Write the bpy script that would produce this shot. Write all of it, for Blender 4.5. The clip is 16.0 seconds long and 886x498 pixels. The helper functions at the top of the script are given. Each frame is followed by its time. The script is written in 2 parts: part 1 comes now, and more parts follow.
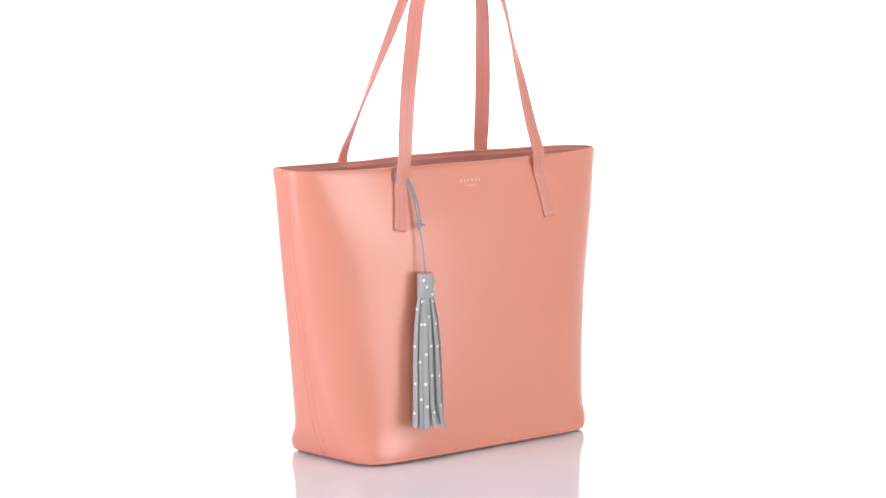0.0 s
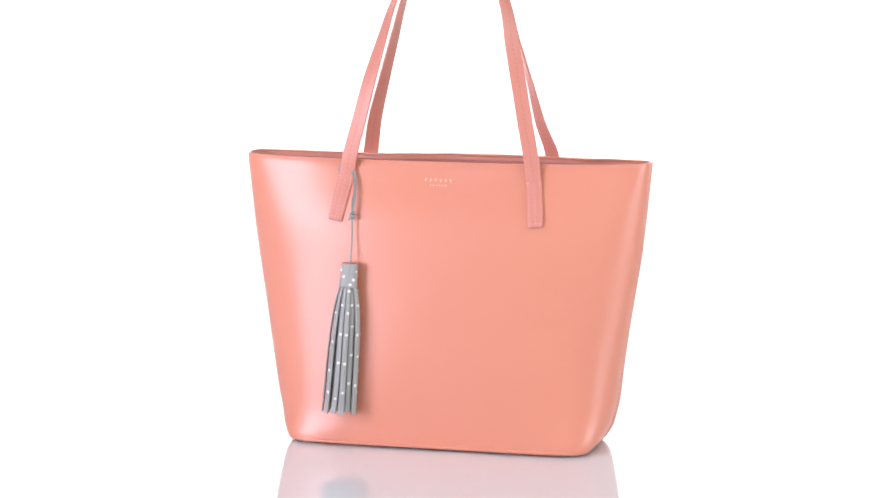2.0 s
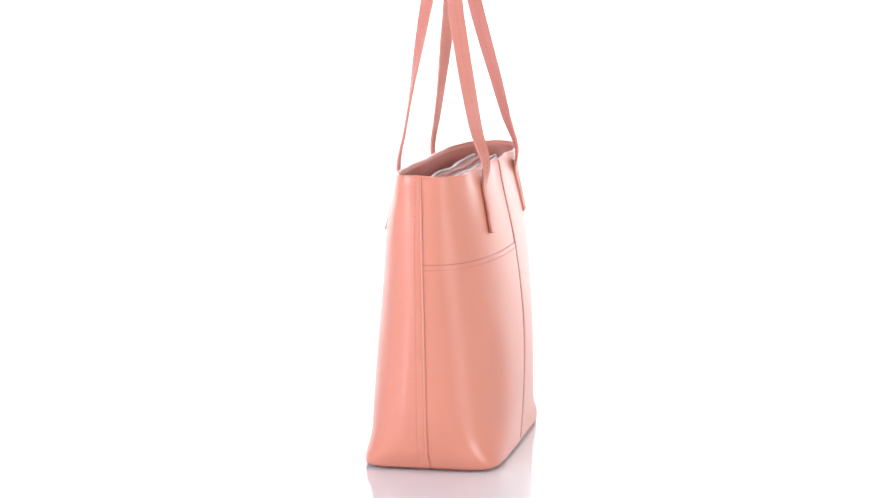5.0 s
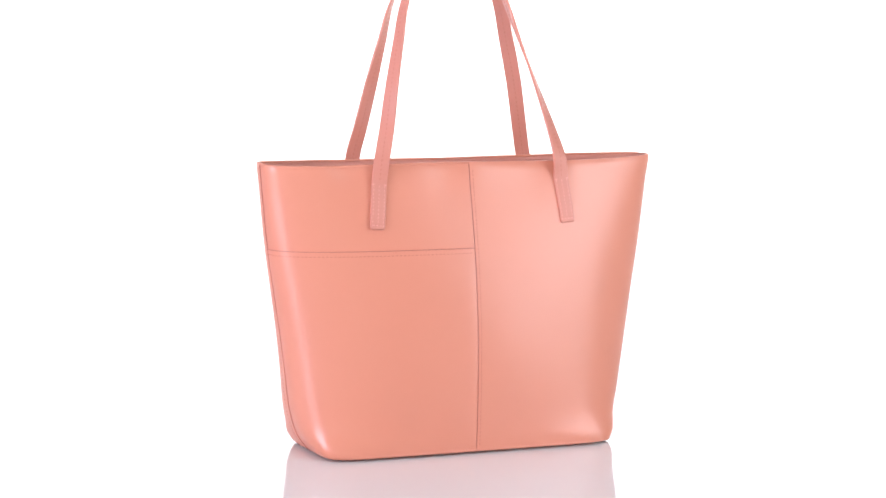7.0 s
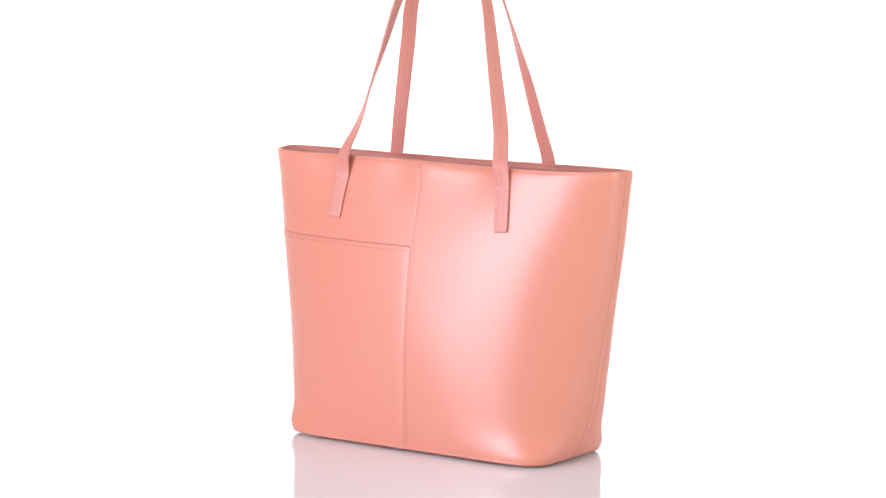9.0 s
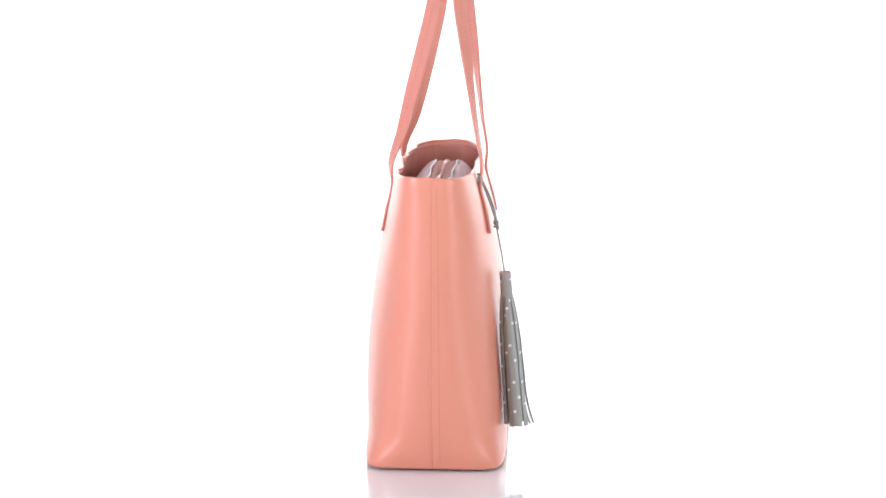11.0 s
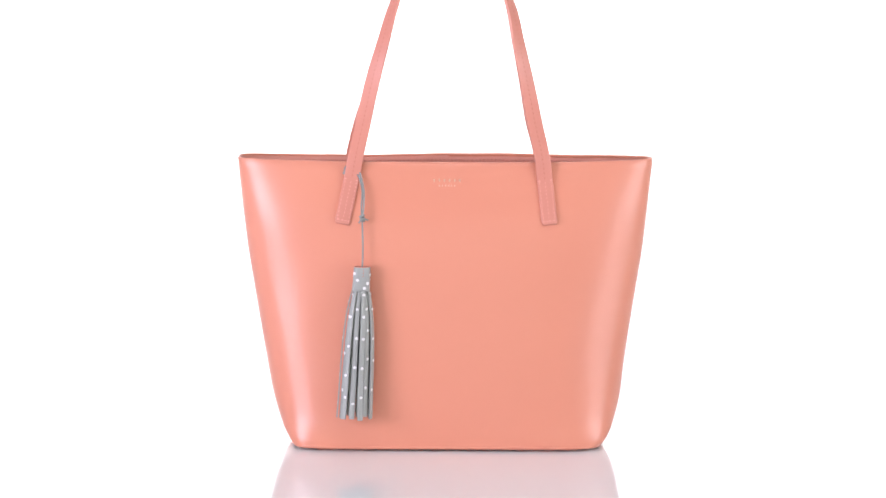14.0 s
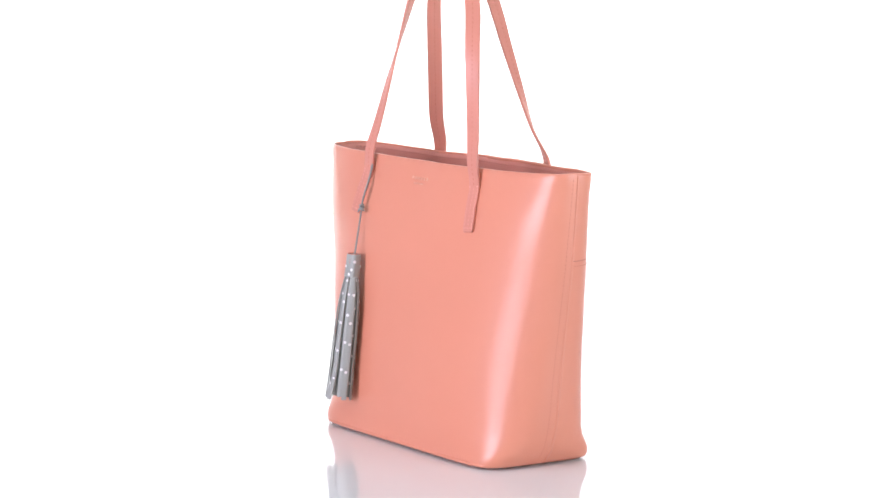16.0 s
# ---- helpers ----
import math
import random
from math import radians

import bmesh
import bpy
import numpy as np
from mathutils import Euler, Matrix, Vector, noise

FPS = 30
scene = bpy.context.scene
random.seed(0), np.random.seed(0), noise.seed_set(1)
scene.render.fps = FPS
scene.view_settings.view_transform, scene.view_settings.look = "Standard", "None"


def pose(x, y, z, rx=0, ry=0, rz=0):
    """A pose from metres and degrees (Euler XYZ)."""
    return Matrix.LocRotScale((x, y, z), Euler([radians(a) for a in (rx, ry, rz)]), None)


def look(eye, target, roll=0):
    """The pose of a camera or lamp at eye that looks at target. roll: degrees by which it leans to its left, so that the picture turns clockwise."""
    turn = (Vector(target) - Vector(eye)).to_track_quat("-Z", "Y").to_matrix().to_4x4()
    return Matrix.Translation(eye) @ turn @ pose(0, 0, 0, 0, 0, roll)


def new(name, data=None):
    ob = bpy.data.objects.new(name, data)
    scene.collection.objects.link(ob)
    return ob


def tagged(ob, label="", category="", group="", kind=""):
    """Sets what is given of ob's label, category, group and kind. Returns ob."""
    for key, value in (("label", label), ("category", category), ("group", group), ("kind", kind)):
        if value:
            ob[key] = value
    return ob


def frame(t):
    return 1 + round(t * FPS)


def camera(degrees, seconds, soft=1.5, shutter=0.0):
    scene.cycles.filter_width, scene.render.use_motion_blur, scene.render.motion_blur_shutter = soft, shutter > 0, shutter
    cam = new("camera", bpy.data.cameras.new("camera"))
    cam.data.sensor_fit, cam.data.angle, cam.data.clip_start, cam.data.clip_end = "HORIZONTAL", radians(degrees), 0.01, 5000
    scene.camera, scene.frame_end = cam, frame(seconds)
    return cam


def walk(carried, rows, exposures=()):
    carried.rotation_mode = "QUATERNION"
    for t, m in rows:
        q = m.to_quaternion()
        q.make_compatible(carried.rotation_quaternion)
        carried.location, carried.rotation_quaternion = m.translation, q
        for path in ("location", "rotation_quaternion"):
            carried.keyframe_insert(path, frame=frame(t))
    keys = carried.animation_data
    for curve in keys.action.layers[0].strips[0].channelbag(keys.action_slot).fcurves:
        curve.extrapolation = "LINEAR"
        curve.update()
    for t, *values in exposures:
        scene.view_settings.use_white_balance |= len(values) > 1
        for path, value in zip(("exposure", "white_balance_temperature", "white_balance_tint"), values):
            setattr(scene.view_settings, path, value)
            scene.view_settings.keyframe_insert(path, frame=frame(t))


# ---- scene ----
# ---------------------------------------------------------------- camera
YAW, PITCH = 0.0023, 0.12591
EYE = Vector((0.0, -2.671, 0.533))
AIM = EYE + Vector((-math.sin(YAW) * math.cos(PITCH), math.cos(YAW) * math.cos(PITCH), -math.sin(PITCH)))
cam = camera(18.54, 16.0, soft=1.6)
walk(cam, [(0.0, look(EYE, AIM, 0.48)), (16.0, look(EYE, AIM, 0.48))])

# ---------------------------------------------------------------- turn of the bag
SPEED, FRONT_ON = 0.501385, 1.5167          # radians a second, the second at which it faces the camera


def turn(t):
    return Matrix.Rotation(-SPEED * (t - FRONT_ON), 4, "Z")


# ---------------------------------------------------------------- world and lights
world = bpy.data.worlds.new("studio")
scene.world = world
world.use_nodes = True
world.node_tree.nodes["Background"].inputs["Color"].default_value = (0.9, 0.95, 1.0, 1)
world.node_tree.nodes["Background"].inputs["Strength"].default_value = 0.15
scene.view_settings.exposure = 0.0


def softbox(name, eye, target, wide, high, watts, colour=(1, 1, 1), spread=180):
    data = bpy.data.lights.new(name, "AREA")
    data.shape, data.size, data.size_y = "RECTANGLE", wide, high
    data.energy, data.color, data.spread = watts, colour, radians(spread)
    ob = new(name, data)
    ob.matrix_world = look(eye, target)
    return ob


softbox("softbox_key", (-1.87, -1.42, 0.57), (0, 0, 0.20), 1.05, 1.1, 46, (0.96, 0.88, 1.10))
softbox("softbox_side", (2.03, -1.06, 0.62), (0, 0, 0.18), 1.3, 1.2, 31.5, (0.99, 0.93, 1.01))
# Unseen fills added from above and the front to brighten floor and bag.
softbox("top_fill", (0, -1.2, 2.3), (0, 0, 0.1), 2.2, 1.6, 16, (1.0, 0.98, 0.96))
softbox("front_fill", (0, -3.3, 0.70), (0, 0, 0.10), 3.0, 1.2, 11, (1.0, 0.97, 0.87))
# Unseen lamps added behind the bag to burn the paper sweep out to white.
softbox("backdrop_fill", (-1.7, 1.2, 1.0), (-0.3, 2.8, 0.6), 0.5, 1.8, 38, spread=110)
softbox("backdrop_fill", (1.7, 1.2, 1.0), (0.3, 2.8, 0.6), 0.5, 1.8, 38, spread=110)


# ---------------------------------------------------------------- materials
def material(name, colour, rough, grain=0.0, grain_scale=900.0, blotch=0.06, blotch_scale=14.0, specular=0.5, coat=0.0, metal=0.0, swell=0.0):
    m = bpy.data.materials.new(name)
    m.use_nodes = True
    nt = m.node_tree
    n, link = nt.nodes, nt.links
    b = n["Principled BSDF"]
    b.inputs["Metallic"].default_value = metal
    b.inputs["Specular IOR Level"].default_value = specular
    b.inputs["Coat Weight"].default_value = coat
    b.inputs["Coat Roughness"].default_value = 0.25
    tc = n.new("ShaderNodeTexCoord")
    big = n.new("ShaderNodeTexNoise")
    big.inputs["Scale"].default_value, big.inputs["Detail"].default_value = blotch_scale, 5
    link.new(tc.outputs["Object"], big.inputs["Vector"])
    ramp = n.new("ShaderNodeMapRange")
    ramp.inputs["To Min"].default_value, ramp.inputs["To Max"].default_value = 1 - blotch, 1 + blotch
    link.new(big.outputs["Fac"], ramp.inputs["Value"])
    mul = n.new("ShaderNodeVectorMath")
    mul.operation = "SCALE"
    mul.inputs[0].default_value = colour
    link.new(ramp.outputs["Result"], mul.inputs["Scale"])
    link.new(mul.outputs["Vector"], b.inputs["Base Color"])
    rr = n.new("ShaderNodeMapRange")
    rr.inputs["To Min"].default_value, rr.inputs["To Max"].default_value = rough * 0.95, rough * 1.05
    fine = n.new("ShaderNodeTexNoise")
    fine.inputs["Scale"].default_value, fine.inputs["Detail"].default_value = grain_scale * 0.12, 3
    link.new(tc.outputs["Object"], fine.inputs["Vector"])
    link.new(fine.outputs["Fac"], rr.inputs["Value"])
    link.new(rr.outputs["Result"], b.inputs["Roughness"])
    if swell:
        soft = n.new("ShaderNodeTexNoise")
        soft.inputs["Scale"].default_value, soft.inputs["Detail"].default_value = 45, 2
        link.new(tc.outputs["Object"], soft.inputs["Vector"])
        bump = n.new("ShaderNodeBump")
        bump.inputs["Strength"].default_value, bump.inputs["Distance"].default_value = swell, 0.0010
        link.new(soft.outputs["Fac"], bump.inputs["Height"])
        link.new(bump.outputs["Normal"], b.inputs["Normal"])
    if grain:
        vor = n.new("ShaderNodeTexVoronoi")
        vor.inputs["Scale"].default_value = grain_scale
        link.new(tc.outputs["Object"], vor.inputs["Vector"])
        bump = n.new("ShaderNodeBump")
        bump.inputs["Strength"].default_value, bump.inputs["Distance"].default_value = grain, 0.0004
        link.new(vor.outputs["Distance"], bump.inputs["Height"])
        link.new(bump.outputs["Normal"], b.inputs["Normal"])
    return m


CORAL = (0.675, 0.262, 0.171)
leather = material("coral_leather", CORAL, 0.315, blotch=0.025, blotch_scale=9, specular=0.60, swell=0.12)
leather_edge = material("leather_edge_paint", (0.60, 0.215, 0.155), 0.36, blotch=0.05, blotch_scale=60)
strap_leather = material("strap_leather", (0.61, 0.243, 0.180), 0.38, grain=0.03, grain_scale=1100, blotch=0.04, blotch_scale=40)
thread_tone = material("tonal_thread", (0.53, 0.175, 0.12), 0.7, blotch=0.1, blotch_scale=300)
seam_and_shade = material("dark_seam_and_shade", (0.43, 0.140, 0.105), 0.6, blotch=0.1, blotch_scale=200)
thread_dark = material("dark_thread", (0.46, 0.175, 0.14), 0.7, blotch=0.1, blotch_scale=300)
thread_pale = material("pale_thread", (0.77, 0.36, 0.29), 0.6, blotch=0.1, blotch_scale=300)
facing_leather = material("inner_facing_leather", (0.61, 0.255, 0.195), 0.5, grain=0.2, grain_scale=900, blotch=0.06)
lining = material("pale_pink_lining", (0.78, 0.62, 0.65), 0.75, grain=0.5, grain_scale=1500, blotch=0.06, blotch_scale=25)
zip_cloth = material("zip_tape", (0.50, 0.24, 0.20), 0.8, grain=0.6, grain_scale=1300, blotch=0.08, blotch_scale=80)
zip_teeth = material("zip_teeth", (0.60, 0.30, 0.26), 0.45, blotch=0.05)
piping_white = material("white_piping", (0.86, 0.82, 0.82), 0.5, blotch=0.03)
foil = material("gold_foil", (0.84, 0.61, 0.46), 0.36, metal=0.85, blotch=0.06, blotch_scale=200)
grey_leather = material("grey_leather", (0.318, 0.338, 0.314), 0.5, grain=0.3, grain_scale=1000, blotch=0.07, blotch_scale=60)
grey_cord = material("grey_cord", (0.26, 0.285, 0.27), 0.6, grain=0.4, grain_scale=1500, blotch=0.1, blotch_scale=120)
dot_white = material("white_print", (0.76, 0.76, 0.75), 0.5, blotch=0.03)
acrylic = material("white_acrylic", (0.80, 0.865, 0.87), 0.07, blotch=0.01, blotch_scale=3)
paper = material("white_paper_sweep", (0.86, 0.86, 0.86), 0.85, grain=0.1, grain_scale=200, blotch=0.01, blotch_scale=2)
paint = material("unseen_wall_grey", (0.38, 0.38, 0.39), 0.8, grain=0.1, grain_scale=120, blotch=0.02, blotch_scale=3)


# ---------------------------------------------------------------- mesh helpers
def mesh_object(name, bm, mats, smooth=True):
    me = bpy.data.meshes.new(name)
    bm.normal_update()
    bm.to_mesh(me)
    bm.free()
    for m in (mats if isinstance(mats, (list, tuple)) else [mats]):
        me.materials.append(m)
    if smooth:
        me.polygons.foreach_set("use_smooth", [True] * len(me.polygons))
    return new(name, me)


def part(name, bm, mats, parent, label="", kind="", smooth=True):
    kind = "stuff" if name == "stitching" else kind
    ob = mesh_object(name, bm, mats, smooth)
    ob.parent = parent
    return tagged(ob, label=label, kind=kind)


def sheet(grid, thick, closed=False, bm=None):
    """A solid from a grid of (place, normal): the outer face, an inner face set back by thick, and the edges."""
    bm = bm or bmesh.new()
    rows, cols = len(grid), len(grid[0])
    outer = [[bm.verts.new(p) for p, n in row] for row in grid]
    inner = [[bm.verts.new(p - n * thick) for p, n in row] for row in grid]
    span = cols if closed else cols - 1
    for i in range(rows - 1):
        for j in range(span):
            k = (j + 1) % cols
            bm.faces.new((outer[i][j], outer[i][k], outer[i + 1][k], outer[i + 1][j]))
            bm.faces.new((inner[i][j], inner[i + 1][j], inner[i + 1][k], inner[i][k]))
    for j in range(span):
        k = (j + 1) % cols
        bm.faces.new((outer[0][k], outer[0][j], inner[0][j], inner[0][k]))
        bm.faces.new((outer[-1][j], outer[-1][k], inner[-1][k], inner[-1][j]))
    if not closed:
        for i in range(rows - 1):
            bm.faces.new((outer[i][0], outer[i + 1][0], inner[i + 1][0], inner[i][0]))
            bm.faces.new((outer[i + 1][-1], outer[i][-1], inner[i][-1], inner[i + 1][-1]))
    return bm


def tube(path, radius, sides=8, bm=None, closed=False):
    """A round cord along a list of places; radius a number or one per place."""
    bm = bm or bmesh.new()
    rings, up = [], Vector((0.3, 0.9, 0.2)).normalized()
    count = len(path)
    for i, p in enumerate(path):
        a, b = (path[i - 1], path[(i + 1) % count]) if closed else (path[max(i - 1, 0)], path[min(i + 1, count - 1)])
        d = (b - a).normalized()
        side = d.cross(up).normalized()
        up = side.cross(d).normalized()
        r = radius[i] if isinstance(radius, (list, tuple)) else radius
        rings.append([bm.verts.new(p + r * (math.cos(q) * side + math.sin(q) * up)) for q in (2 * math.pi * k / sides for k in range(sides))])
    for i in range(count if closed else count - 1):
        for k in range(sides):
            l = (k + 1) % sides
            bm.faces.new((rings[i][k], rings[i][l], rings[(i + 1) % count][l], rings[(i + 1) % count][k]))
    if not closed:
        bm.faces.new(rings[0][::-1])
        bm.faces.new(rings[-1])
    return bm


def spline(points, steps):
    """A Catmull-Rom curve through places (tuples of any length), steps to each span."""
    pts = [np.array(p, float) for p in points]
    pts = [2 * pts[0] - pts[1]] + pts + [2 * pts[-1] - pts[-2]]
    out = []
    for i in range(1, len(pts) - 2):
        a, b, c, d = pts[i - 1:i + 3]
        for k in range(steps):
            t = k / steps
            out.append(0.5 * (2 * b + (c - a) * t + (2 * a - 5 * b + 4 * c - d) * t * t + (3 * b - a - 3 * c + d) * t ** 3))
    out.append(pts[-2])
    return out


def curve_value(z, stations):
    """Smooth value at z through (z, value) stations."""
    for i in range(len(stations) - 1):
        (z0, v0), (z1, v1) = stations[i], stations[i + 1]
        if z <= z1 or i == len(stations) - 2:
            zm, vm = stations[i - 1] if i else (2 * z0 - z1, 2 * v0 - v1)
            zp, vp = stations[i + 2] if i + 2 < len(stations) else (2 * z1 - z0, 2 * v1 - v0)
            h = z1 - z0
            m0, m1 = (v1 - vm) / (z1 - zm) * h, (vp - v0) / (zp - z0) * h
            t = (z - z0) / h
            return (2 * t ** 3 - 3 * t * t + 1) * v0 + (t ** 3 - 2 * t * t + t) * m0 + (3 * t * t - 2 * t ** 3) * v1 + (t ** 3 - t * t) * m1


def stitch(bm, p, along, normal, length=0.0022, wide=0.0008, proud=0.0004):
    """One stitch: a small rounded bar lying on the surface."""
    along = (along - normal * along.dot(normal)).normalized()
    side = normal.cross(along)
    base = p - normal * 0.0002
    ring = []
    for s, w, h in ((-0.5, 0.4, 0.3), (-0.3, 1, 1), (0.3, 1, 1), (0.5, 0.4, 0.3)):
        c = base + along * (s * length)
        ring.append([bm.verts.new(c - side * wide * 0.5 * w), bm.verts.new(c + normal * (proud + 0.0002) * h), bm.verts.new(c + side * wide * 0.5 * w)])
    for a, b in zip(ring, ring[1:]):
        bm.faces.new((a[0], a[1], b[1], b[0]))
        bm.faces.new((a[1], a[2], b[2], b[1]))
    return bm


def stitch_row(bm, places, step=0.0040, **size):
    """Stitches at even steps along a list of (place, normal)."""
    left = step * 0.5
    for (p, n), (q, _) in zip(places, places[1:]):
        d = (q - p).length
        while left <= d:
            stitch(bm, p.lerp(q, left / d), (q - p).normalized(), n, **size)
            left += step
        left -= d
    return bm


# ---------------------------------------------------------------- studio
def sweep_profile():
    out = [(-3.6, -0.012), (2.0, -0.012)]
    for k in range(1, 13):
        a = math.pi / 2 * k / 12
        out.append((2.0 + 0.8 * math.sin(a), -0.012 + 0.8 * (1 - math.cos(a))))
    return out + [(2.8, 3.0)]


def studio():
    # paper sweep: floor and back wall in one bent sheet
    pts = sweep_profile()
    bm = bmesh.new()
    rows = [[bm.verts.new((x, y, z)) for x in (-2.6, 2.6)] for y, z in pts]
    low = [[bm.verts.new((x, y + (0.02 if z > 0.5 else 0), z - 0.02)) for x in (-2.6, 2.6)] for y, z in pts]
    for a, b in zip(rows, rows[1:]):
        bm.faces.new((a[0], a[1], b[1], b[0]))
    for a, b in zip(low, low[1:]):
        bm.faces.new((a[1], a[0], b[0], b[1]))
    tagged(mesh_object("backdrop", bm, paper), "plain white seamless paper studio backdrop, curved into the floor", "backdrop", kind="structure")
    # glossy table top on which the bag stands
    bm = bmesh.new()
    bmesh.ops.create_cube(bm, size=1)
    bmesh.ops.scale(bm, vec=(3.4, 4.6, 0.010), verts=bm.verts)
    bmesh.ops.translate(bm, vec=(0, -0.3, -0.003), verts=bm.verts)
    tagged(mesh_object("floor", bm, acrylic, smooth=False), "glossy white acrylic studio floor that mirrors the bag", "floor", kind="structure")
    # Unseen walls and ceiling added to close the room; their grey tempers the bounce.
    for name, size, at in (("wall_left", (0.1, 7.0, 3.3), (-2.66, -0.5, 1.6)), ("wall_right", (0.1, 7.0, 3.3), (2.66, -0.5, 1.6)),
                           ("wall_front", (5.2, 0.1, 3.3), (0, -3.7, 1.6)), ("ceiling", (5.4, 7.0, 0.1), (0, -0.5, 3.1))):
        bm = bmesh.new()
        bmesh.ops.create_cube(bm, size=1)
        bmesh.ops.scale(bm, vec=size, verts=bm.verts)
        bmesh.ops.translate(bm, vec=at, verts=bm.verts)
        tagged(mesh_object(name, bm, paint, smooth=False), "unseen plain grey studio " + name.split("_")[0], name.split("_")[0], kind="structure")


studio()

# ---------------------------------------------------------------- the bag's form
RIM = 0.285
MID_X, MID_Y = -0.0038, 0.0075
WIDE_LOW = [(0.0, 0.1460), (0.010, 0.1525), (0.022, 0.1600), (0.049, 0.1690), (0.077, 0.1745), (0.105, 0.1795), (0.15, 0.1872), (0.20, 0.1955), (0.285, 0.2053)]
WIDE_HIGH = [(0.0, 0.1500), (0.010, 0.1585), (0.022, 0.1668), (0.049, 0.1748), (0.077, 0.1782), (0.105, 0.1818), (0.15, 0.1885), (0.20, 0.1960), (0.285, 0.2045)]
FRONT = [(0.0, 0.0650), (0.005, 0.0656), (0.012, 0.0660), (0.022, 0.0660), (0.040, 0.0662), (0.07, 0.0658), (0.12, 0.0625), (0.17, 0.0585), (0.20, 0.0560), (0.228, 0.0520), (0.268, 0.0400), (0.285, 0.0360)]
BACK = [(0.0, 0.0630), (0.005, 0.0650), (0.012, 0.0661), (0.022, 0.0667), (0.040, 0.0677), (0.07, 0.0686), (0.12, 0.0674), (0.17, 0.0628), (0.20, 0.0585), (0.228, 0.0530), (0.268, 0.0430), (0.285, 0.0390)]
POWER = {-1: [(0.0, 7.6), (0.006, 8.2), (0.012, 7.0), (0.020, 5.0), (0.030, 3.75), (0.05, 3.15), (0.08, 2.85), (0.13, 2.62), (0.18, 2.5), (0.22, 2.65), (0.26, 3.1), (0.285, 3.7)],
         1: [(0.0, 7.6), (0.006, 8.2), (0.012, 7.0), (0.020, 4.8), (0.030, 3.5), (0.05, 2.95), (0.08, 2.7), (0.13, 2.5), (0.20, 2.5), (0.26, 3.0), (0.285, 3.7)]}
SECTION = {}


def quarter(n):
    """A quarter of a superellipse from the side seam (0) to the middle of a face (1), by even length."""
    key = round(n, 2)
    if key not in SECTION:
        q = np.linspace(0, math.pi / 2, 400)
        x, y = 0.200 * np.cos(q) ** (2 / key), 0.062 * np.sin(q) ** (2 / key)
        s = np.r_[0, np.cumsum(np.hypot(np.diff(x), np.diff(y)))]
        SECTION[key] = (s / s[-1], x / 0.200, y / 0.062)
    return SECTION[key]


def wobble(side, s, z):
    """Slight unevenness of the leather, strongest at the rim."""
    k = max(0.0, (z - 0.225) / 0.060) ** 2 * (1.0 if side > 0 else 0.5)
    edge = 1 - abs(s) ** 6
    low = max(0.0, 1 - abs(z - 0.12) / 0.12)
    return edge * (k * (0.0014 * math.sin(8.3 * s + 1.1 * side) + 0.0012 * math.sin(16.1 * s + 2.3 * side + 0.6) + 0.0006 * k * math.sin(29.0 * s + 1.7 * side))
                   + low * (0.0006 * math.sin(4.1 * s + 9 * z + side) + 0.0003 * math.sin(9.7 * s - 31 * z)))


def form(side, s, z):
    """A place on the outside: side -1 front, 1 back; s -1 to 1 from the seam at low x to the seam at high x."""
    table = quarter(curve_value(z, POWER[side]))
    f = 1 - abs(s)
    a = curve_value(z, WIDE_LOW if s < 0 else WIDE_HIGH)
    b = curve_value(z, FRONT if side < 0 else BACK)
    x = math.copysign(a * float(np.interp(f, table[0], table[1])), s)
    y = side * (b * float(np.interp(f, table[0], table[2])) + wobble(side, s, z))
    dz = -0.0016 * math.cos(s * math.pi / 2) * max(0, (z - 0.25) / 0.035) if side < 0 else 0.0010 * math.sin(5 * s + 0.7) * max(0, (z - 0.25) / 0.035)
    dz += 0.0020 * max(0.0, s) ** 2 * max(0, (z - 0.23) / 0.055)
    return Vector((MID_X + x, MID_Y + y, z + dz))


def surf(side, s, z, out=0.0):
    """(place, outward normal) on the outside, raised by out."""
    e = 0.004
    ds = form(side, min(s + e, 1), z) - form(side, max(s - e, -1), z)
    z0, z1 = max(z - 0.002, 0.0), min(z + 0.002, RIM)
    n = ds.cross(form(side, s, z1) - form(side, s, z0)).normalized() * (-side)
    if abs(s) > 0.985:
        n = Vector((math.copysign(1, s), 0, n.z)).normalized().lerp(n, (1 - abs(s)) / 0.015).normalized()
    p = form(side, s, z)
    return p + n * out, n


def s_at(side, x, z):
    """The s at which the face has that x."""
    lo, hi = -1.0, 1.0
    for _ in range(24):
        mid = (lo + hi) / 2
        lo, hi = (mid, hi) if form(side, mid, z).x < x else (lo, mid)
    return (lo + hi) / 2


def heights(low, high):
    zs = [0.0, 0.003, 0.006, 0.010, 0.015, 0.021, 0.028, 0.037, 0.048, 0.062] + [0.062 + 0.0135 * k for k in range(1, 16)] + [0.270, 0.276, 0.281, 0.284, RIM]
    return [low, low + 0.0007] + [z for z in zs if low + 0.0017 < z < high - 0.0017] + [high - 0.0007, high]


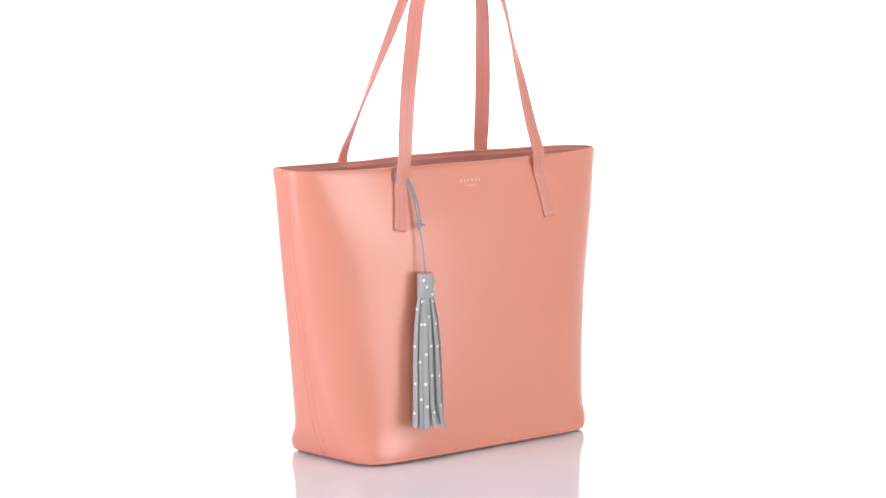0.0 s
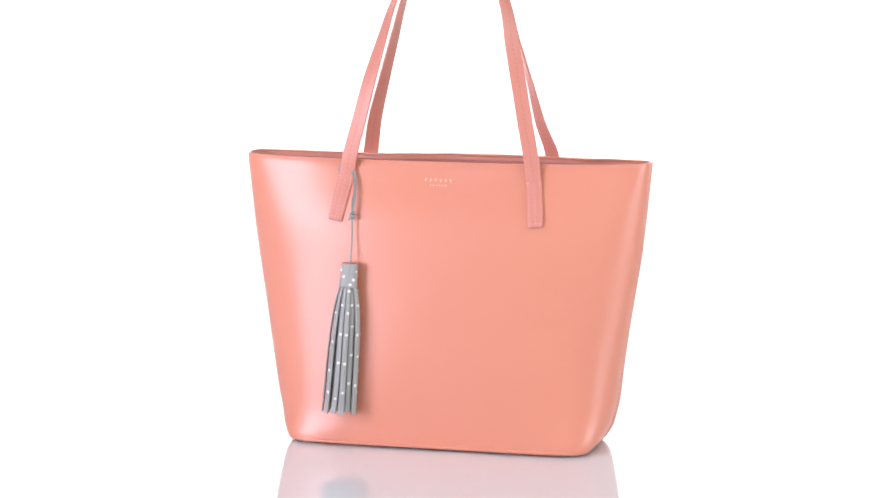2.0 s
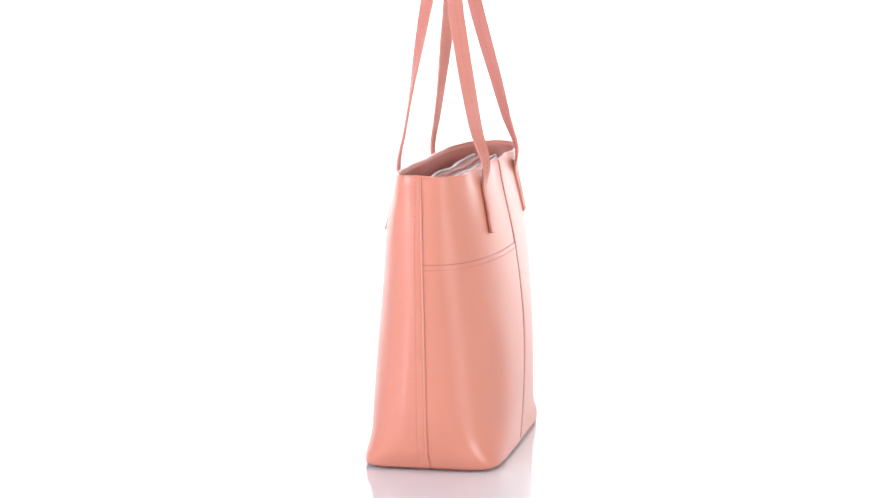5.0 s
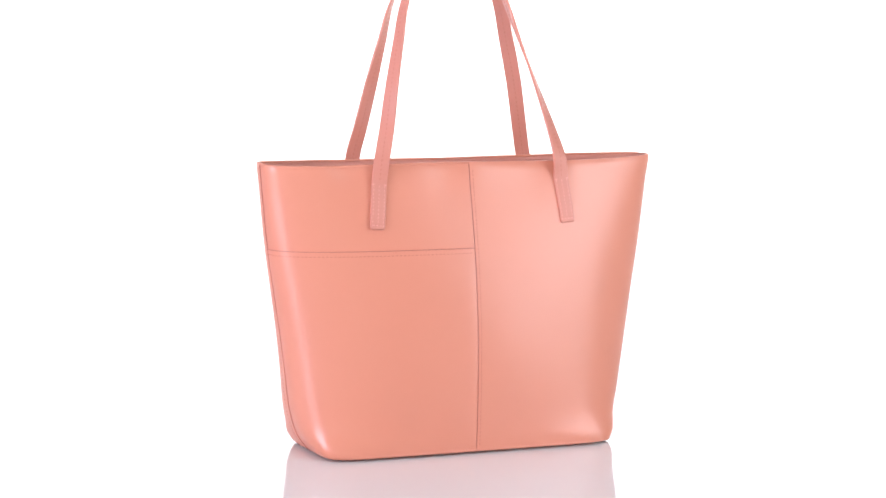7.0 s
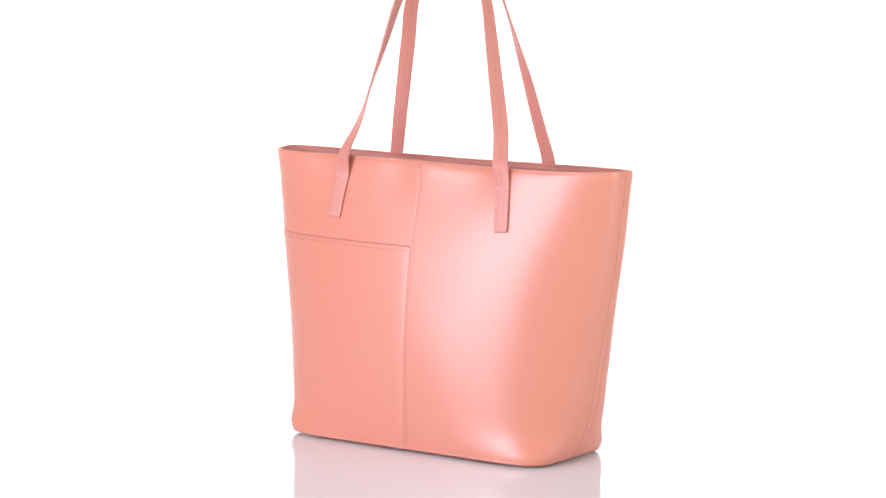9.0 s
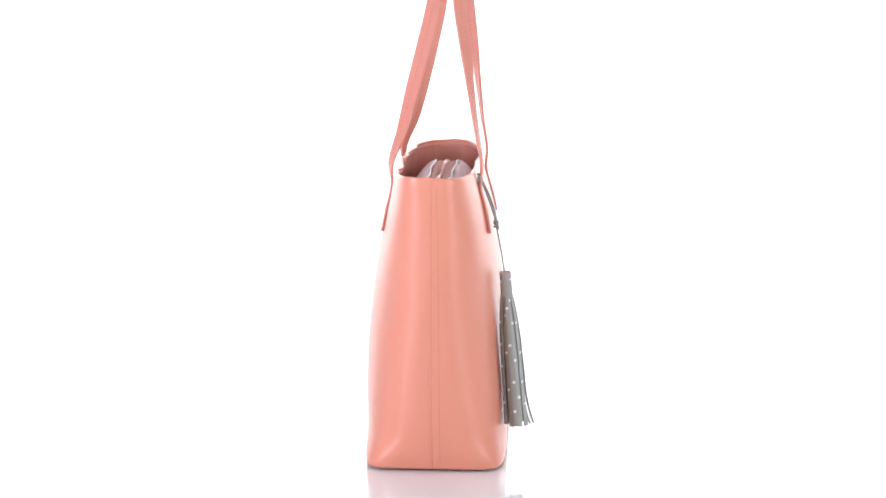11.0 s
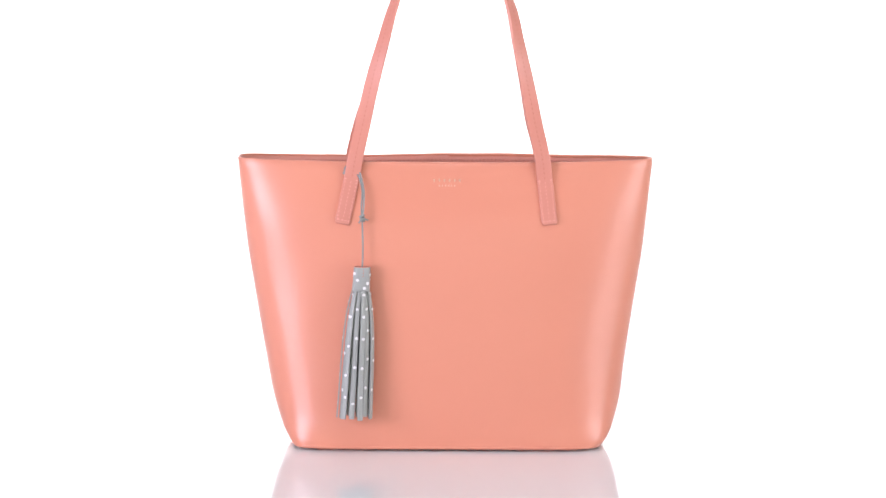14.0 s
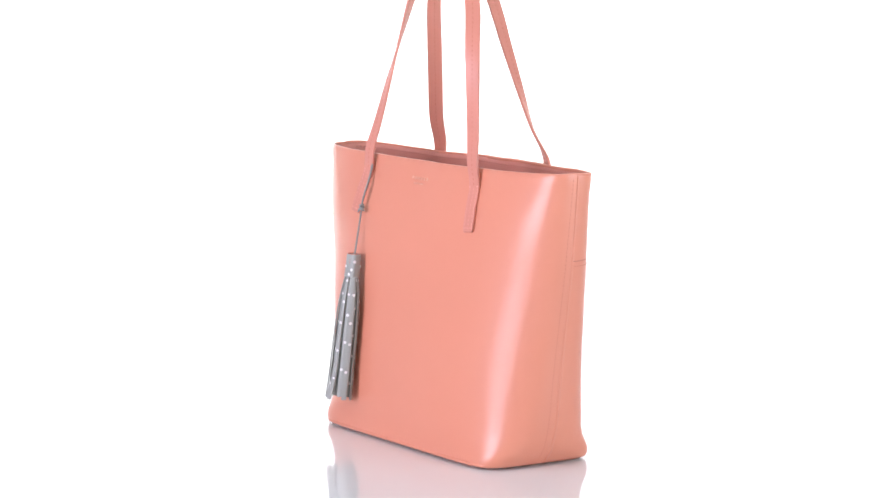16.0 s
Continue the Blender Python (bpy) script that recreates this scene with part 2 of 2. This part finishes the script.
def panel(side, s0, s1, low, high, thick=0.0022, out=0.0, groove=(True, True), count=72, taper=False):
    """A leather panel between two seams; its edges roll inwards into the seam."""
    ss = [s0 + (s1 - s0) * k / count for k in range(count + 1)]
    for d in (0.0005, 0.0012, 0.0022, 0.0038):
        ss += [s0 + d * 4, s1 - d * 4]
    ss = sorted(set(ss))
    grid = []
    for z in heights(low, high):
        row = []
        for s in ss:
            drop = sum(0.0003 * math.exp(-(d * 0.24 / 0.0006) ** 2) for d, g in ((s - s0, groove[0]), (s1 - s, groove[1])) if g)
            drop += 0.0010 * math.exp(-((RIM - z) / 0.0012) ** 2) + 0.0008 * math.exp(-((z - 0.003) / 0.0012) ** 2)
            row.append(surf(side, s, z, (out * min(1, 0.25 + (s1 - s) / 0.06, 0.3 + (s - s0) / 0.05) if taper else out) - drop))
        grid.append(row if side < 0 else row[::-1])
    return sheet(grid, thick)


# ---------------------------------------------------------------- tote bag
bag = tagged(new("tote_bag"), "coral pink smooth leather tote bag standing on the glossy floor", "handbag")
BASE_TOP = 0.0050
SEAM_X = -0.0003                                  # middle seam of the back
POCKET_TOP = 0.2035


def raise_all(bm, dz):
    bmesh.ops.translate(bm, vec=(0, 0, dz), verts=bm.verts)
    return bm


part("front_panel", panel(-1, -1, 1, BASE_TOP, RIM, out=0.0004, groove=(False, False)), leather, bag, "smooth coral leather front panel")
sm = s_at(1, SEAM_X, 0.15)
part("back_panel", panel(1, sm, 1, BASE_TOP, RIM, count=44), leather, bag, "coral leather back panel behind the slip pocket")
part("back_panel", panel(1, -1, sm, BASE_TOP, RIM, out=0.0006, groove=(False, False), count=44), leather, bag, "plain coral leather back panel lapped over its neighbour")
part("slip_pocket", panel(1, sm + 0.002, 0.998, BASE_TOP + 0.001, POCKET_TOP, thick=0.0008, out=0.0005, count=44, taper=True), leather, bag, "coral leather slip pocket with a stitched top edge")


def seam_stitches(side, s, low, high, out=0.0, step=0.0040):
    line = [surf(side, s, low + (high - low) * k / 60, out) for k in range(61)]
    return stitch_row(bmesh.new(), line, step, length=0.0022, wide=0.0008, proud=0.0003)


part("stitching", seam_stitches(-1, -0.972, 0.012, 0.279, 0.0005), thread_tone, bag, "tonal stitching beside the side seam")
part("stitching", seam_stitches(-1, 0.972, 0.012, 0.279, 0.0005), thread_tone, bag, "tonal stitching beside the side seam")
part("stitching", seam_stitches(1, sm - 0.014, 0.010, 0.277, 0.0008), thread_tone, bag, "tonal stitching beside the back seam")
def cut_edge(s, way, height):
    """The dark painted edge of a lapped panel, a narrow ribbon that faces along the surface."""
    grid = []
    for z in heights(BASE_TOP + 0.001, RIM - 0.002):
        side_way = (surf(1, s + 0.004, z)[0] - surf(1, s - 0.004, z)[0]).normalized() * way
        row = [(surf(1, s, z, h)[0], side_way) for h in (-0.0003, height)]
        grid.append(row if way > 0 else row[::-1])
    return sheet(grid, 0.0003)


def seam_lip(end):
    """The turned edge of the front panel, lapped a few millimetres over the back."""
    grid = []
    for z in heights(BASE_TOP, RIM - 0.001):
        cut = 0.0003 if z < 0.009 else 0.0
        row = [surf(1, end * (0.9885 + 0.0115 * k / 4), z, (0.0009, 0.0010, 0.0009, 0.0007, 0.0004)[k] - cut) for k in range(5)]
        grid.append(row[::-1] if end > 0 else row)
    return sheet(grid, 0.0006)


for end in (-1, 1):
    part("seam_lip", seam_lip(end), leather, bag, "front leather lapped over the back at the side seam")
    part("seam", cut_edge(end * 0.9880, -end, 0.0008), seam_and_shade, bag, "narrow dark edge of the side seam")
part("seam", cut_edge(sm + 0.0014, 1, 0.0004), seam_and_shade, bag, "narrow dark edge of the seam down the back")
# Shade line along the pocket's top edge, drawn as a thin dark tube.
part("pocket_shade_line", tube([surf(1, sm + 0.004 + (0.992 - sm) * k / 80, POCKET_TOP + 0.0002, 0.0001)[0] for k in range(81)], 0.0004, 6), seam_and_shade, bag, "thin line of drawn shade along the slip pocket top")
line = [surf(1, sm + 0.012 + (0.976 - sm) * k / 80, POCKET_TOP - 0.0045, 0.0007) for k in range(81)]
part("stitching", stitch_row(bmesh.new(), line, 0.004, length=0.0022, wide=0.0008, proud=0.0003), thread_tone, bag, "tonal stitching along the pocket edge")


def loop_at(z, out, count=160):
    """A closed line round the bag."""
    return [surf(-1, -1 + 2 * k / count, z, out) for k in range(count)] + [surf(1, 1 - 2 * k / count, z, out) for k in range(count)]


def base():
    bm = bmesh.new()
    ring = [p for p, n in loop_at(0.004, -0.0016)]
    rings = []
    for dz, shrink in ((0.0, 0.992), (-0.0025, 0.990), (-0.0035, 0.982), (-0.0035, 0.6), (-0.0035, 0.2)):
        rings.append([bm.verts.new((MID_X + (p.x - MID_X) * shrink, MID_Y + (p.y - MID_Y) * shrink, 0.0085 + dz)) for p in ring])
    for a, b in zip(rings, rings[1:]):
        for k in range(len(a)):
            l = (k + 1) % len(a)
            bm.faces.new((a[k], b[k], b[l], a[l]))
    bm.faces.new(rings[-1][::-1])
    bm.faces.new(rings[0])
    return bm


part("base", base(), leather, bag, "flat coral leather base")
part("base_piping", tube([Vector((p.x, p.y, 0.0062)) for p, n in loop_at(0.0036, -0.0002, 110)], 0.0019, 8, closed=True), leather, bag, "turned leather edge along the base")
part("rim_edge", tube([p for p, n in loop_at(RIM - 0.0003, -0.0013, 160)], 0.0012, 8, closed=True), leather, bag, "folded leather rim edge")


def foot_pad():
    bm = bmesh.new()
    bmesh.ops.create_cube(bm, size=1)
    bmesh.ops.scale(bm, vec=(0.046, 0.020, 0.0045), verts=bm.verts)
    bmesh.ops.bevel(bm, geom=[e for e in bm.edges], offset=0.0014, segments=2, affect="EDGES", profile=0.6)
    return bm


for px, py in ((-0.106, -0.0385), (0.097, -0.0385), (-0.106, 0.0475), (0.097, 0.0475)):
    part("foot_pad", raise_all(foot_pad(), 0.00425), leather_edge, bag, "small leather foot pad").location = (px, py, 0)

# inside: facing band, lining, recessed zip
band = [[(p - n * 0.0026, -n) for p, n in loop_at(z, 0)][::-1] for z in (0.243, 0.252, 0.262, 0.272, 0.279, 0.2838)]
part("inner_facing", sheet(band, 0.0010, closed=True), facing_leather, bag, "coral leather facing inside the rim")
rows = [[(p - n * 0.0034, -n) for p, n in loop_at(z, 0)][::-1] for z in (0.012, 0.03, 0.06, 0.10, 0.15, 0.20, 0.244)]
bm = sheet(rows, 0.0008, closed=True)
part("lining", bm, lining, bag, "pale pink cloth lining")
bm = bmesh.new()
for side in (-1, 1):
    row = [surf(side, -0.93 + 1.86 * k / 120, 0.2795, -0.0029) for k in range(121)]
    stitch_row(bm, [(p, -n) for p, n in row], 0.004, length=0.0022, wide=0.0008, proud=0.0004)
part("stitching", bm, thread_dark, bag, "stitching inside the rim")


def zip_closure():
    """A recessed zip between two cloth wings."""
    def crest(x):
        return 0.2735 + 0.0012 * math.sin(38 * x) - 0.05 * max(0, x - 0.09) ** 1.2
    xs = [-0.172 + 0.292 * k / 60 for k in range(61)]
    tape = [[(Vector((x, MID_Y + y, crest(x) + 0.0004 * math.cos(y * 900))), Vector((0, 0, 1))) for x in xs] for y in np.linspace(-0.0105, 0.0105, 15)]
    z = part("zip_closure", sheet(tape, 0.0012), zip_cloth, bag, "ribbed brown-pink zip tape")
    bm = bmesh.new()
    for k in range(165):
        x = -0.168 + k * 0.00172
        m = bmesh.ops.create_cube(bm, size=1)["verts"]
        bmesh.ops.scale(bm, vec=(0.0010, 0.0042, 0.0014), verts=m)
        bmesh.ops.translate(bm, vec=(x, MID_Y + (0.0006 if k % 2 else -0.0006), crest(x) + 0.0008), verts=m)
    part("zip_teeth", bm, zip_teeth, z, "fine zip teeth", kind="stuff", smooth=False)
    for sgn in (-1, 1):
        path = [Vector((x, MID_Y + sgn * (0.0112 + 0.0008 * math.sin(55 * x + sgn)), crest(x) + 0.0006)) for x in xs]
        part("piping", tube(path, 0.0011, 8), piping_white, z, "white piping beside the zip")
        wing = []
        for q in np.linspace(0, 1, 8):
            wing.append([(Vector((x, MID_Y + sgn * (0.0118 + 0.020 * q * min(1, 0.25 + (x + 0.172) / 0.04)), crest(x) - 0.004 * q - 0.016 * q * q + 0.0014 * math.sin(60 * x + 3 * q))), Vector((0, 0, 1))) for x in xs])
        part("zip_wing", sheet(wing if sgn < 0 else wing[::-1], 0.0010), lining, z, "pale pink cloth beside the zip")


zip_closure()


# handles ----------------------------------------------------------
LEGS = {
    (-1, -1): [(-0.0936, -0.0343, 0.290), (-0.0872, -0.0288, 0.320), (-0.0790, -0.0224, 0.360), (-0.0688, -0.0165, 0.400), (-0.0575, -0.0108, 0.440)],
    (-1, 1): [(0.0882, -0.0338, 0.290), (0.0815, -0.0291, 0.320), (0.0731, -0.0243, 0.360), (0.0644, -0.0193, 0.400), (0.0555, -0.0138, 0.440)],
    (1, -1): [(-0.0958, 0.0518, 0.290), (-0.0898, 0.0423, 0.320), (-0.0785, 0.0329, 0.360), (-0.0665, 0.0231, 0.400), (-0.0543, 0.0142, 0.440)],
    (1, 1): [(0.0905, 0.0508, 0.290), (0.0813, 0.0400, 0.320), (0.0724, 0.0302, 0.360), (0.0628, 0.0213, 0.400), (0.0528, 0.0134, 0.440)],
}
TABS = {(-1, -1): (-0.1056, -0.0968), (-1, 1): (0.0968, 0.0922), (1, -1): (-0.1013, -0.0974), (1, 1): (0.0990, 0.0942)}


TWIST = {-1: [(0.267, 0), (0.283, 1), (0.30, 5), (0.345, 15), (0.375, 26), (0.40, 40), (0.44, 58), (0.488, 78), (0.512, 90)],
         1: [(0.267, 0), (0.283, 12), (0.30, 27), (0.345, 52), (0.375, 64), (0.40, 73), (0.44, 84), (0.488, 89), (0.512, 90)]}


def handle_line(side):
    """Stations of one handle: x, y, z, turn of its width in degrees."""
    half = []
    for sx in (-1, 1):
        rows = []
        low, fold = TABS[side, sx]
        for z in (0.2245, 0.246, 0.267):
            x = low + (fold - low) * (z - 0.2245) / 0.0425
            rows.append((x, surf(side, s_at(side, x, z), z, 0.0017)[0].y, z, 0.0))
        free = [(x + 0.0010 + (0.0015 if sx < 0 else 0.0003) * min(1, max(0, (z - 0.30) / 0.12)), y, z) for x, y, z in LEGS[side, sx]] + [(sx * 0.034, side * 0.0070, 0.488)]
        for x, y, z in free:
            rows.append((x, y, z, side * -sx * curve_value(z, TWIST[side])))
        half.append(rows)
    a, b = half
    apex = (-0.001, side * 0.0050, 0.512, side * 90.0)
    # past the apex the width has turned by half a turn
    return a + [apex] + [(x, y, z, q + 180.0 * side) for x, y, z, q in b[::-1]]


def handle(side):
    wide, thick = 0.0152, 0.0026
    line = spline(handle_line(side), 12)
    bm, rings, frames = bmesh.new(), [], []
    for i, r in enumerate(line):
        p = Vector(r[:3])
        a, b = line[max(i - 1, 0)], line[min(i + 1, len(line) - 1)]
        d = Vector((b - a)[:3]).normalized()
        q = math.radians(r[3])
        w = Vector((math.cos(q), math.sin(q), 0))
        w = (w - d * w.dot(d)).normalized()
        n = w.cross(d).normalized()
        frames.append((p, w, n, d))
        ww = wide * (0.82 if i in (0, len(line) - 1) else 0.97 if i in (1, len(line) - 2) else 1.0) / 2
        t = thick / 2
        top = [(-1, 0), (-0.985, 0.7), (-0.95, 0.97), (-0.90, 1), (-0.35, 1), (0.35, 1), (0.90, 1), (0.95, 0.97), (0.985, 0.7)]
        ring = [(ww * u, t * v) for u, v in top] + [(-ww * u, -t * v) for u, v in top]
        rings.append([bm.verts.new(p + w * u + n * v) for u, v in ring])
    for a, b in zip(rings, rings[1:]):
        for k in range(18):
            l = (k + 1) % 18
            bm.faces.new((a[k], a[l], b[l], b[k]))
    bm.faces.new(rings[0][::-1])
    bm.faces.new(rings[-1])
    bmesh.ops.recalc_face_normals(bm, faces=bm.faces)
    h = part("handle", bm, strap_leather, bag, "narrow coral leather carrying handle")
    # stitches: one row along the strap on both faces, three on the sewn ends
    bm = bmesh.new()
    for face in (-1, 1):
        row = [(p + n * face * (thick * 0.56), n * face) for p, w, n, d in frames[25:-25]]
        stitch_row(bm, row, 0.0046, length=0.0024, wide=0.0008, proud=0.0003)
    part("stitching", bm, thread_tone, h, "single row of stitches along the handle")
    for end in (frames[:25], frames[-25:][::-1]):
        bm = bmesh.new()
        for u in (-0.0056, 0.0, 0.0056):
            row = []
            for p, w, n, d in end[1:]:
                o = n if n.y * side > 0 else -n
                row.append((p + w * u + o * thick * 0.53, o))
            stitch_row(bm, row, 0.0038, length=0.0022, wide=0.0008, proud=0.0003)
        p, w, n, d = end[1]
        o = n if n.y * side > 0 else -n
        up = Vector((0, 0, 1))
        stitch_row(bm, [(p + w * u + o * thick * 0.53 + up * 0.002, o) for u in (-0.0056, 0, 0.0056)], 0.0034, length=0.0020, wide=0.0008, proud=0.0003)
        p, w, n, d = end[-1]
        o = n if n.y * side > 0 else -n
        stitch_row(bm, [(p + w * u + o * thick * 0.53, o) for u in (-0.0076, -0.0044)], 0.0030, length=0.0028, wide=0.0012, proud=0.0006)
        stitch_row(bm, [(p + w * u + o * thick * 0.53, o) for u in (0.0044, 0.0076)], 0.0030, length=0.0028, wide=0.0012, proud=0.0006)
        part("stitching", bm, thread_pale, h, "pale stitching that holds the handle end")


handle(-1)
handle(1)


# stamped maker's mark as plain bars
def foil_mark():
    bm = bmesh.new()

    def bar(x, z, wide, high):
        s = s_at(-1, x, z)
        p, n = surf(-1, s, z, 0.0006)
        across = (surf(-1, s + 0.01, z)[0] - surf(-1, s - 0.01, z)[0]).normalized()
        up = n.cross(across) * (1 if n.cross(across).z > 0 else -1)
        corners = [p + across * a * wide / 2 + up * b * high / 2 for a, b in ((-1, -1), (1, -1), (1, 1), (-1, 1))]
        top = [bm.verts.new(c) for c in corners]
        low = [bm.verts.new(c - n * 0.0004) for c in corners]
        bm.faces.new(top)
        for k in range(4):
            bm.faces.new((top[k], low[k], low[(k + 1) % 4], top[(k + 1) % 4]))
    for k in range(6):
        bar(-0.0160 + k * 0.0050, 0.2672, 0.0012, 0.0028)
    for k in range(6):
        bar(-0.0110 + k * 0.0030, 0.2620, 0.0009, 0.0014)
    bmesh.ops.recalc_face_normals(bm, faces=bm.faces)
    return bm


part("foil_mark", foil_mark(), foil, bag, "two short rows of stamped gold foil bars", smooth=False)

# ---------------------------------------------------------------- tassel
TOP, LOW = Vector((-0.0858, -0.0575, 0.184)), Vector((-0.0930, -0.0705, 0.039))
tassel = tagged(new("tassel_charm"), "grey leather tassel with white polka dots hanging from a handle", "tassel")
tassel.location = TOP


def tassel_cord():
    knot = Vector((-0.0862, -0.0485, 0.2300)) - TOP
    # a loop passed behind the handle: it shows on both sides of the strap
    loop_a = [(-0.1024, -0.0335, 0.2725), (-0.1034, -0.0328, 0.2765), (-0.1020, -0.0316, 0.2795), (-0.0955, -0.0313, 0.2795), (-0.0885, -0.0345, 0.2730),
              (-0.0848, -0.0415, 0.2580), (-0.0846, -0.0470, 0.2430), (-0.0858, -0.0488, 0.2325)]
    loop_b = [(-0.1024, -0.0335, 0.2725), (-0.1045, -0.0326, 0.2735), (-0.0970, -0.0315, 0.2765), (-0.0895, -0.0350, 0.2700), (-0.0862, -0.0405, 0.2560),
              (-0.0868, -0.0458, 0.2415), (-0.0862, -0.0484, 0.2320)]
    for loop in (loop_a, loop_b):
        path = [Vector(p) for p in spline([Vector(p) - TOP for p in loop], 8)]
        part("cord", tube(path, 0.0009), grey_cord, tassel, "thin grey leather cord")
    path = [Vector(p) for p in spline([knot, knot * 0.66 + Vector((0.0006, -0.0002, 0)), knot * 0.3 + Vector((0.0007, 0, 0)), Vector((0, 0, -0.004))], 8)]
    part("cord", tube(path, 0.0009), grey_cord, tassel, "thin grey leather cord")
    bm = bmesh.new()
    for k in range(3):
        mid = knot + Vector((0.0003 * k, 0, 0.0030 - 0.0022 * k))
        tilt = (0.5, -0.3, 0.6)[k]
        ring = [mid + Vector((0.0018 * math.cos(q), 0.0018 * math.sin(q), 0.0012 * tilt * math.cos(q + k))) for q in (2 * math.pi * j / 14 for j in range(14))]
        tube(ring, 0.0011, 7, bm, closed=True)
    part("knot", bm, grey_cord, tassel, "small knot in the grey cord")
    for tip in (Vector((0.0062, -0.0020, -0.0012)), Vector((-0.0030, -0.0026, -0.0040))):
        path = [knot, knot + tip * 0.45 + Vector((0, -0.0008, 0.0009)), knot + tip]
        part("cord_end", tube(path, [0.0010, 0.0010, 0.0008], 7), grey_cord, tassel, "short cut end of the cord")


def disc(bm, p, n, up, r):
    side = up.cross(n).normalized()
    up = n.cross(side)
    vs = [bm.verts.new(p + r * (math.cos(q) * side + math.sin(q) * up) + n * 0.00025) for q in (2 * math.pi * k / 12 for k in range(12))]
    f = bm.faces.new(vs)
    f.material_index = 1
    f.smooth = False


def tassel_axis(z):
    return (TOP.lerp(LOW, (TOP.z - z) / (TOP.z - LOW.z))) - TOP


def tassel_head():
    bm, rings = bmesh.new(), []

    def outline(q, k):
        """A flattened roll: a rounded rectangle in plan."""
        c, d = math.cos(q), math.sin(q)
        return Vector((0.0083 * k * math.copysign(abs(c) ** 0.62, c), 0.0056 * k * math.copysign(abs(d) ** 0.62, d), 0))

    for z, k in ((0.1838, 0.86), (0.1844, 0.93), (0.1838, 0.97), (0.176, 0.98), (0.170, 1.0), (0.1650, 1.03), (0.1620, 1.06), (0.1612, 1.0)):
        c = tassel_axis(z)
        rings.append([bm.verts.new(c + outline(2 * math.pi * j / 28, k)) for j in range(28)])
    for a, b in zip(rings, rings[1:]):
        for j in range(28):
            l = (j + 1) % 28
            bm.faces.new((a[l], a[j], b[j], b[l]))
    bm.faces.new(rings[0])
    bm.faces.new(rings[-1][::-1])
    for q, z in ((-1.85, 0.1720), (-0.95, 0.1690), (-1.35, 0.1642), (-2.35, 0.1785), (-0.45, 0.1770), (0.6, 0.172), (1.7, 0.168), (2.4, 0.176)):
        c, p = tassel_axis(z), outline(q, 1.02)
        n = (outline(q + 0.06, 1) - outline(q - 0.06, 1)).cross(Vector((0, 0, 1))).normalized()
        disc(bm, c + p, n, Vector((0, 0, 1)), 0.0016)
    head = part("head", bm, [grey_leather, dot_white], tassel, "rolled grey leather tassel head")
    ring = [tassel_axis(0.1843) + outline(q, 0.88) for q in (2 * math.pi * j / 24 for j in range(24))]
    part("lining_edge", tube(ring, 0.0005, 6, closed=True), leather_edge, head, "thin coral edge of the rolled lining")
    bm = bmesh.new()
    for z in (0.1812, 0.1786, 0.1760):
        stitch(bm, tassel_axis(z) + Vector((0.0016, -0.0056, 0)), Vector((0, 0, 1)), Vector((0.1, -1, 0)).normalized(), length=0.0012, wide=0.0010, proud=0.0004)
    part("stitching", bm, thread_tone, head, "short row of dark stitches")


def tassel_strips():
    rng = random.Random(5)
    count = 14
    for k in range(count + 9):
        inner = k >= count
        q = 2 * math.pi * (k + 0.5 * inner) / (9 if inner else count) + rng.uniform(-0.09, 0.09)
        reach = 0.62 if inner else (1.0 if k % 2 else 0.80)
        end_z = 0.0385 + rng.uniform(-0.0014, 0.0026) + (0.002 if inner else 0)
        flare = rng.uniform(0.92, 1.05)
        swing = rng.uniform(-0.12, 0.12)
        kick = 0.0050 if k in (10, 11) else rng.uniform(-0.0008, 0.0012)
        yaw = rng.uniform(-0.22, 0.22)
        grid = []
        for i in range(19):
            f = i / 18
            z = 0.1650 + (end_z - 0.1650) * f
            g = (1 - math.exp(-4.0 * f)) / (1 - math.exp(-4.0))
            rx, ry = (0.0080 + (0.0174 - 0.0080) * g) * reach * flare ** f, (0.0056 + (0.0118 - 0.0056) * g) * reach * flare ** f
            a = q + swing * f
            c = tassel_axis(z) + Vector((rx * math.cos(a), ry * math.sin(a), 0))
            n = Vector((math.cos(a) * ry, math.sin(a) * rx, 0)).normalized()
            c += n * kick * max(0.0, f - 0.72) ** 2 / 0.0784
            n = Matrix.Rotation(yaw * min(1, 2.5 * f), 3, "Z") @ n
            t = Vector((-n.y, n.x, 0))
            half = (0.0017 + 0.0010 * g) if inner else (0.0016 + 0.0009 * g)
            row = []
            for u in (-1, -0.5, 0, 0.5, 1):
                row.append((c + t * u * half - n * (0.0003 * u * u), n))
            grid.append(row)
        bm = sheet(grid, 0.0011)
        bmesh.ops.recalc_face_normals(bm, faces=bm.faces)
        if not inner:
            z0 = rng.uniform(1, 5)
            while z0 < 17.5:
                i0 = int(z0)
                u = rng.choice((1, 2))
                p, n = grid[i0][u]
                p2 = grid[i0][u + 1][0]
                disc(bm, p.lerp(p2, 0.5), (n + (p2 - p).normalized() * 0.1).normalized(), Vector((0, 0, 1)), 0.0016)
                z0 += rng.uniform(2.4, 5.0)
        part("fringe_strip", bm, [grey_leather, dot_white], tassel, smooth=False)


tassel_cord()
tassel_head()
tassel_strips()


# ---------------------------------------------------------------- what moves
def motions():
    times = [k / 10 for k in range(161)]
    walk(bag, [(t, turn(t)) for t in times])
    hang = Matrix.Translation(TOP)
    walk(tassel, [(t, turn(t) @ hang) for t in times])


motions()
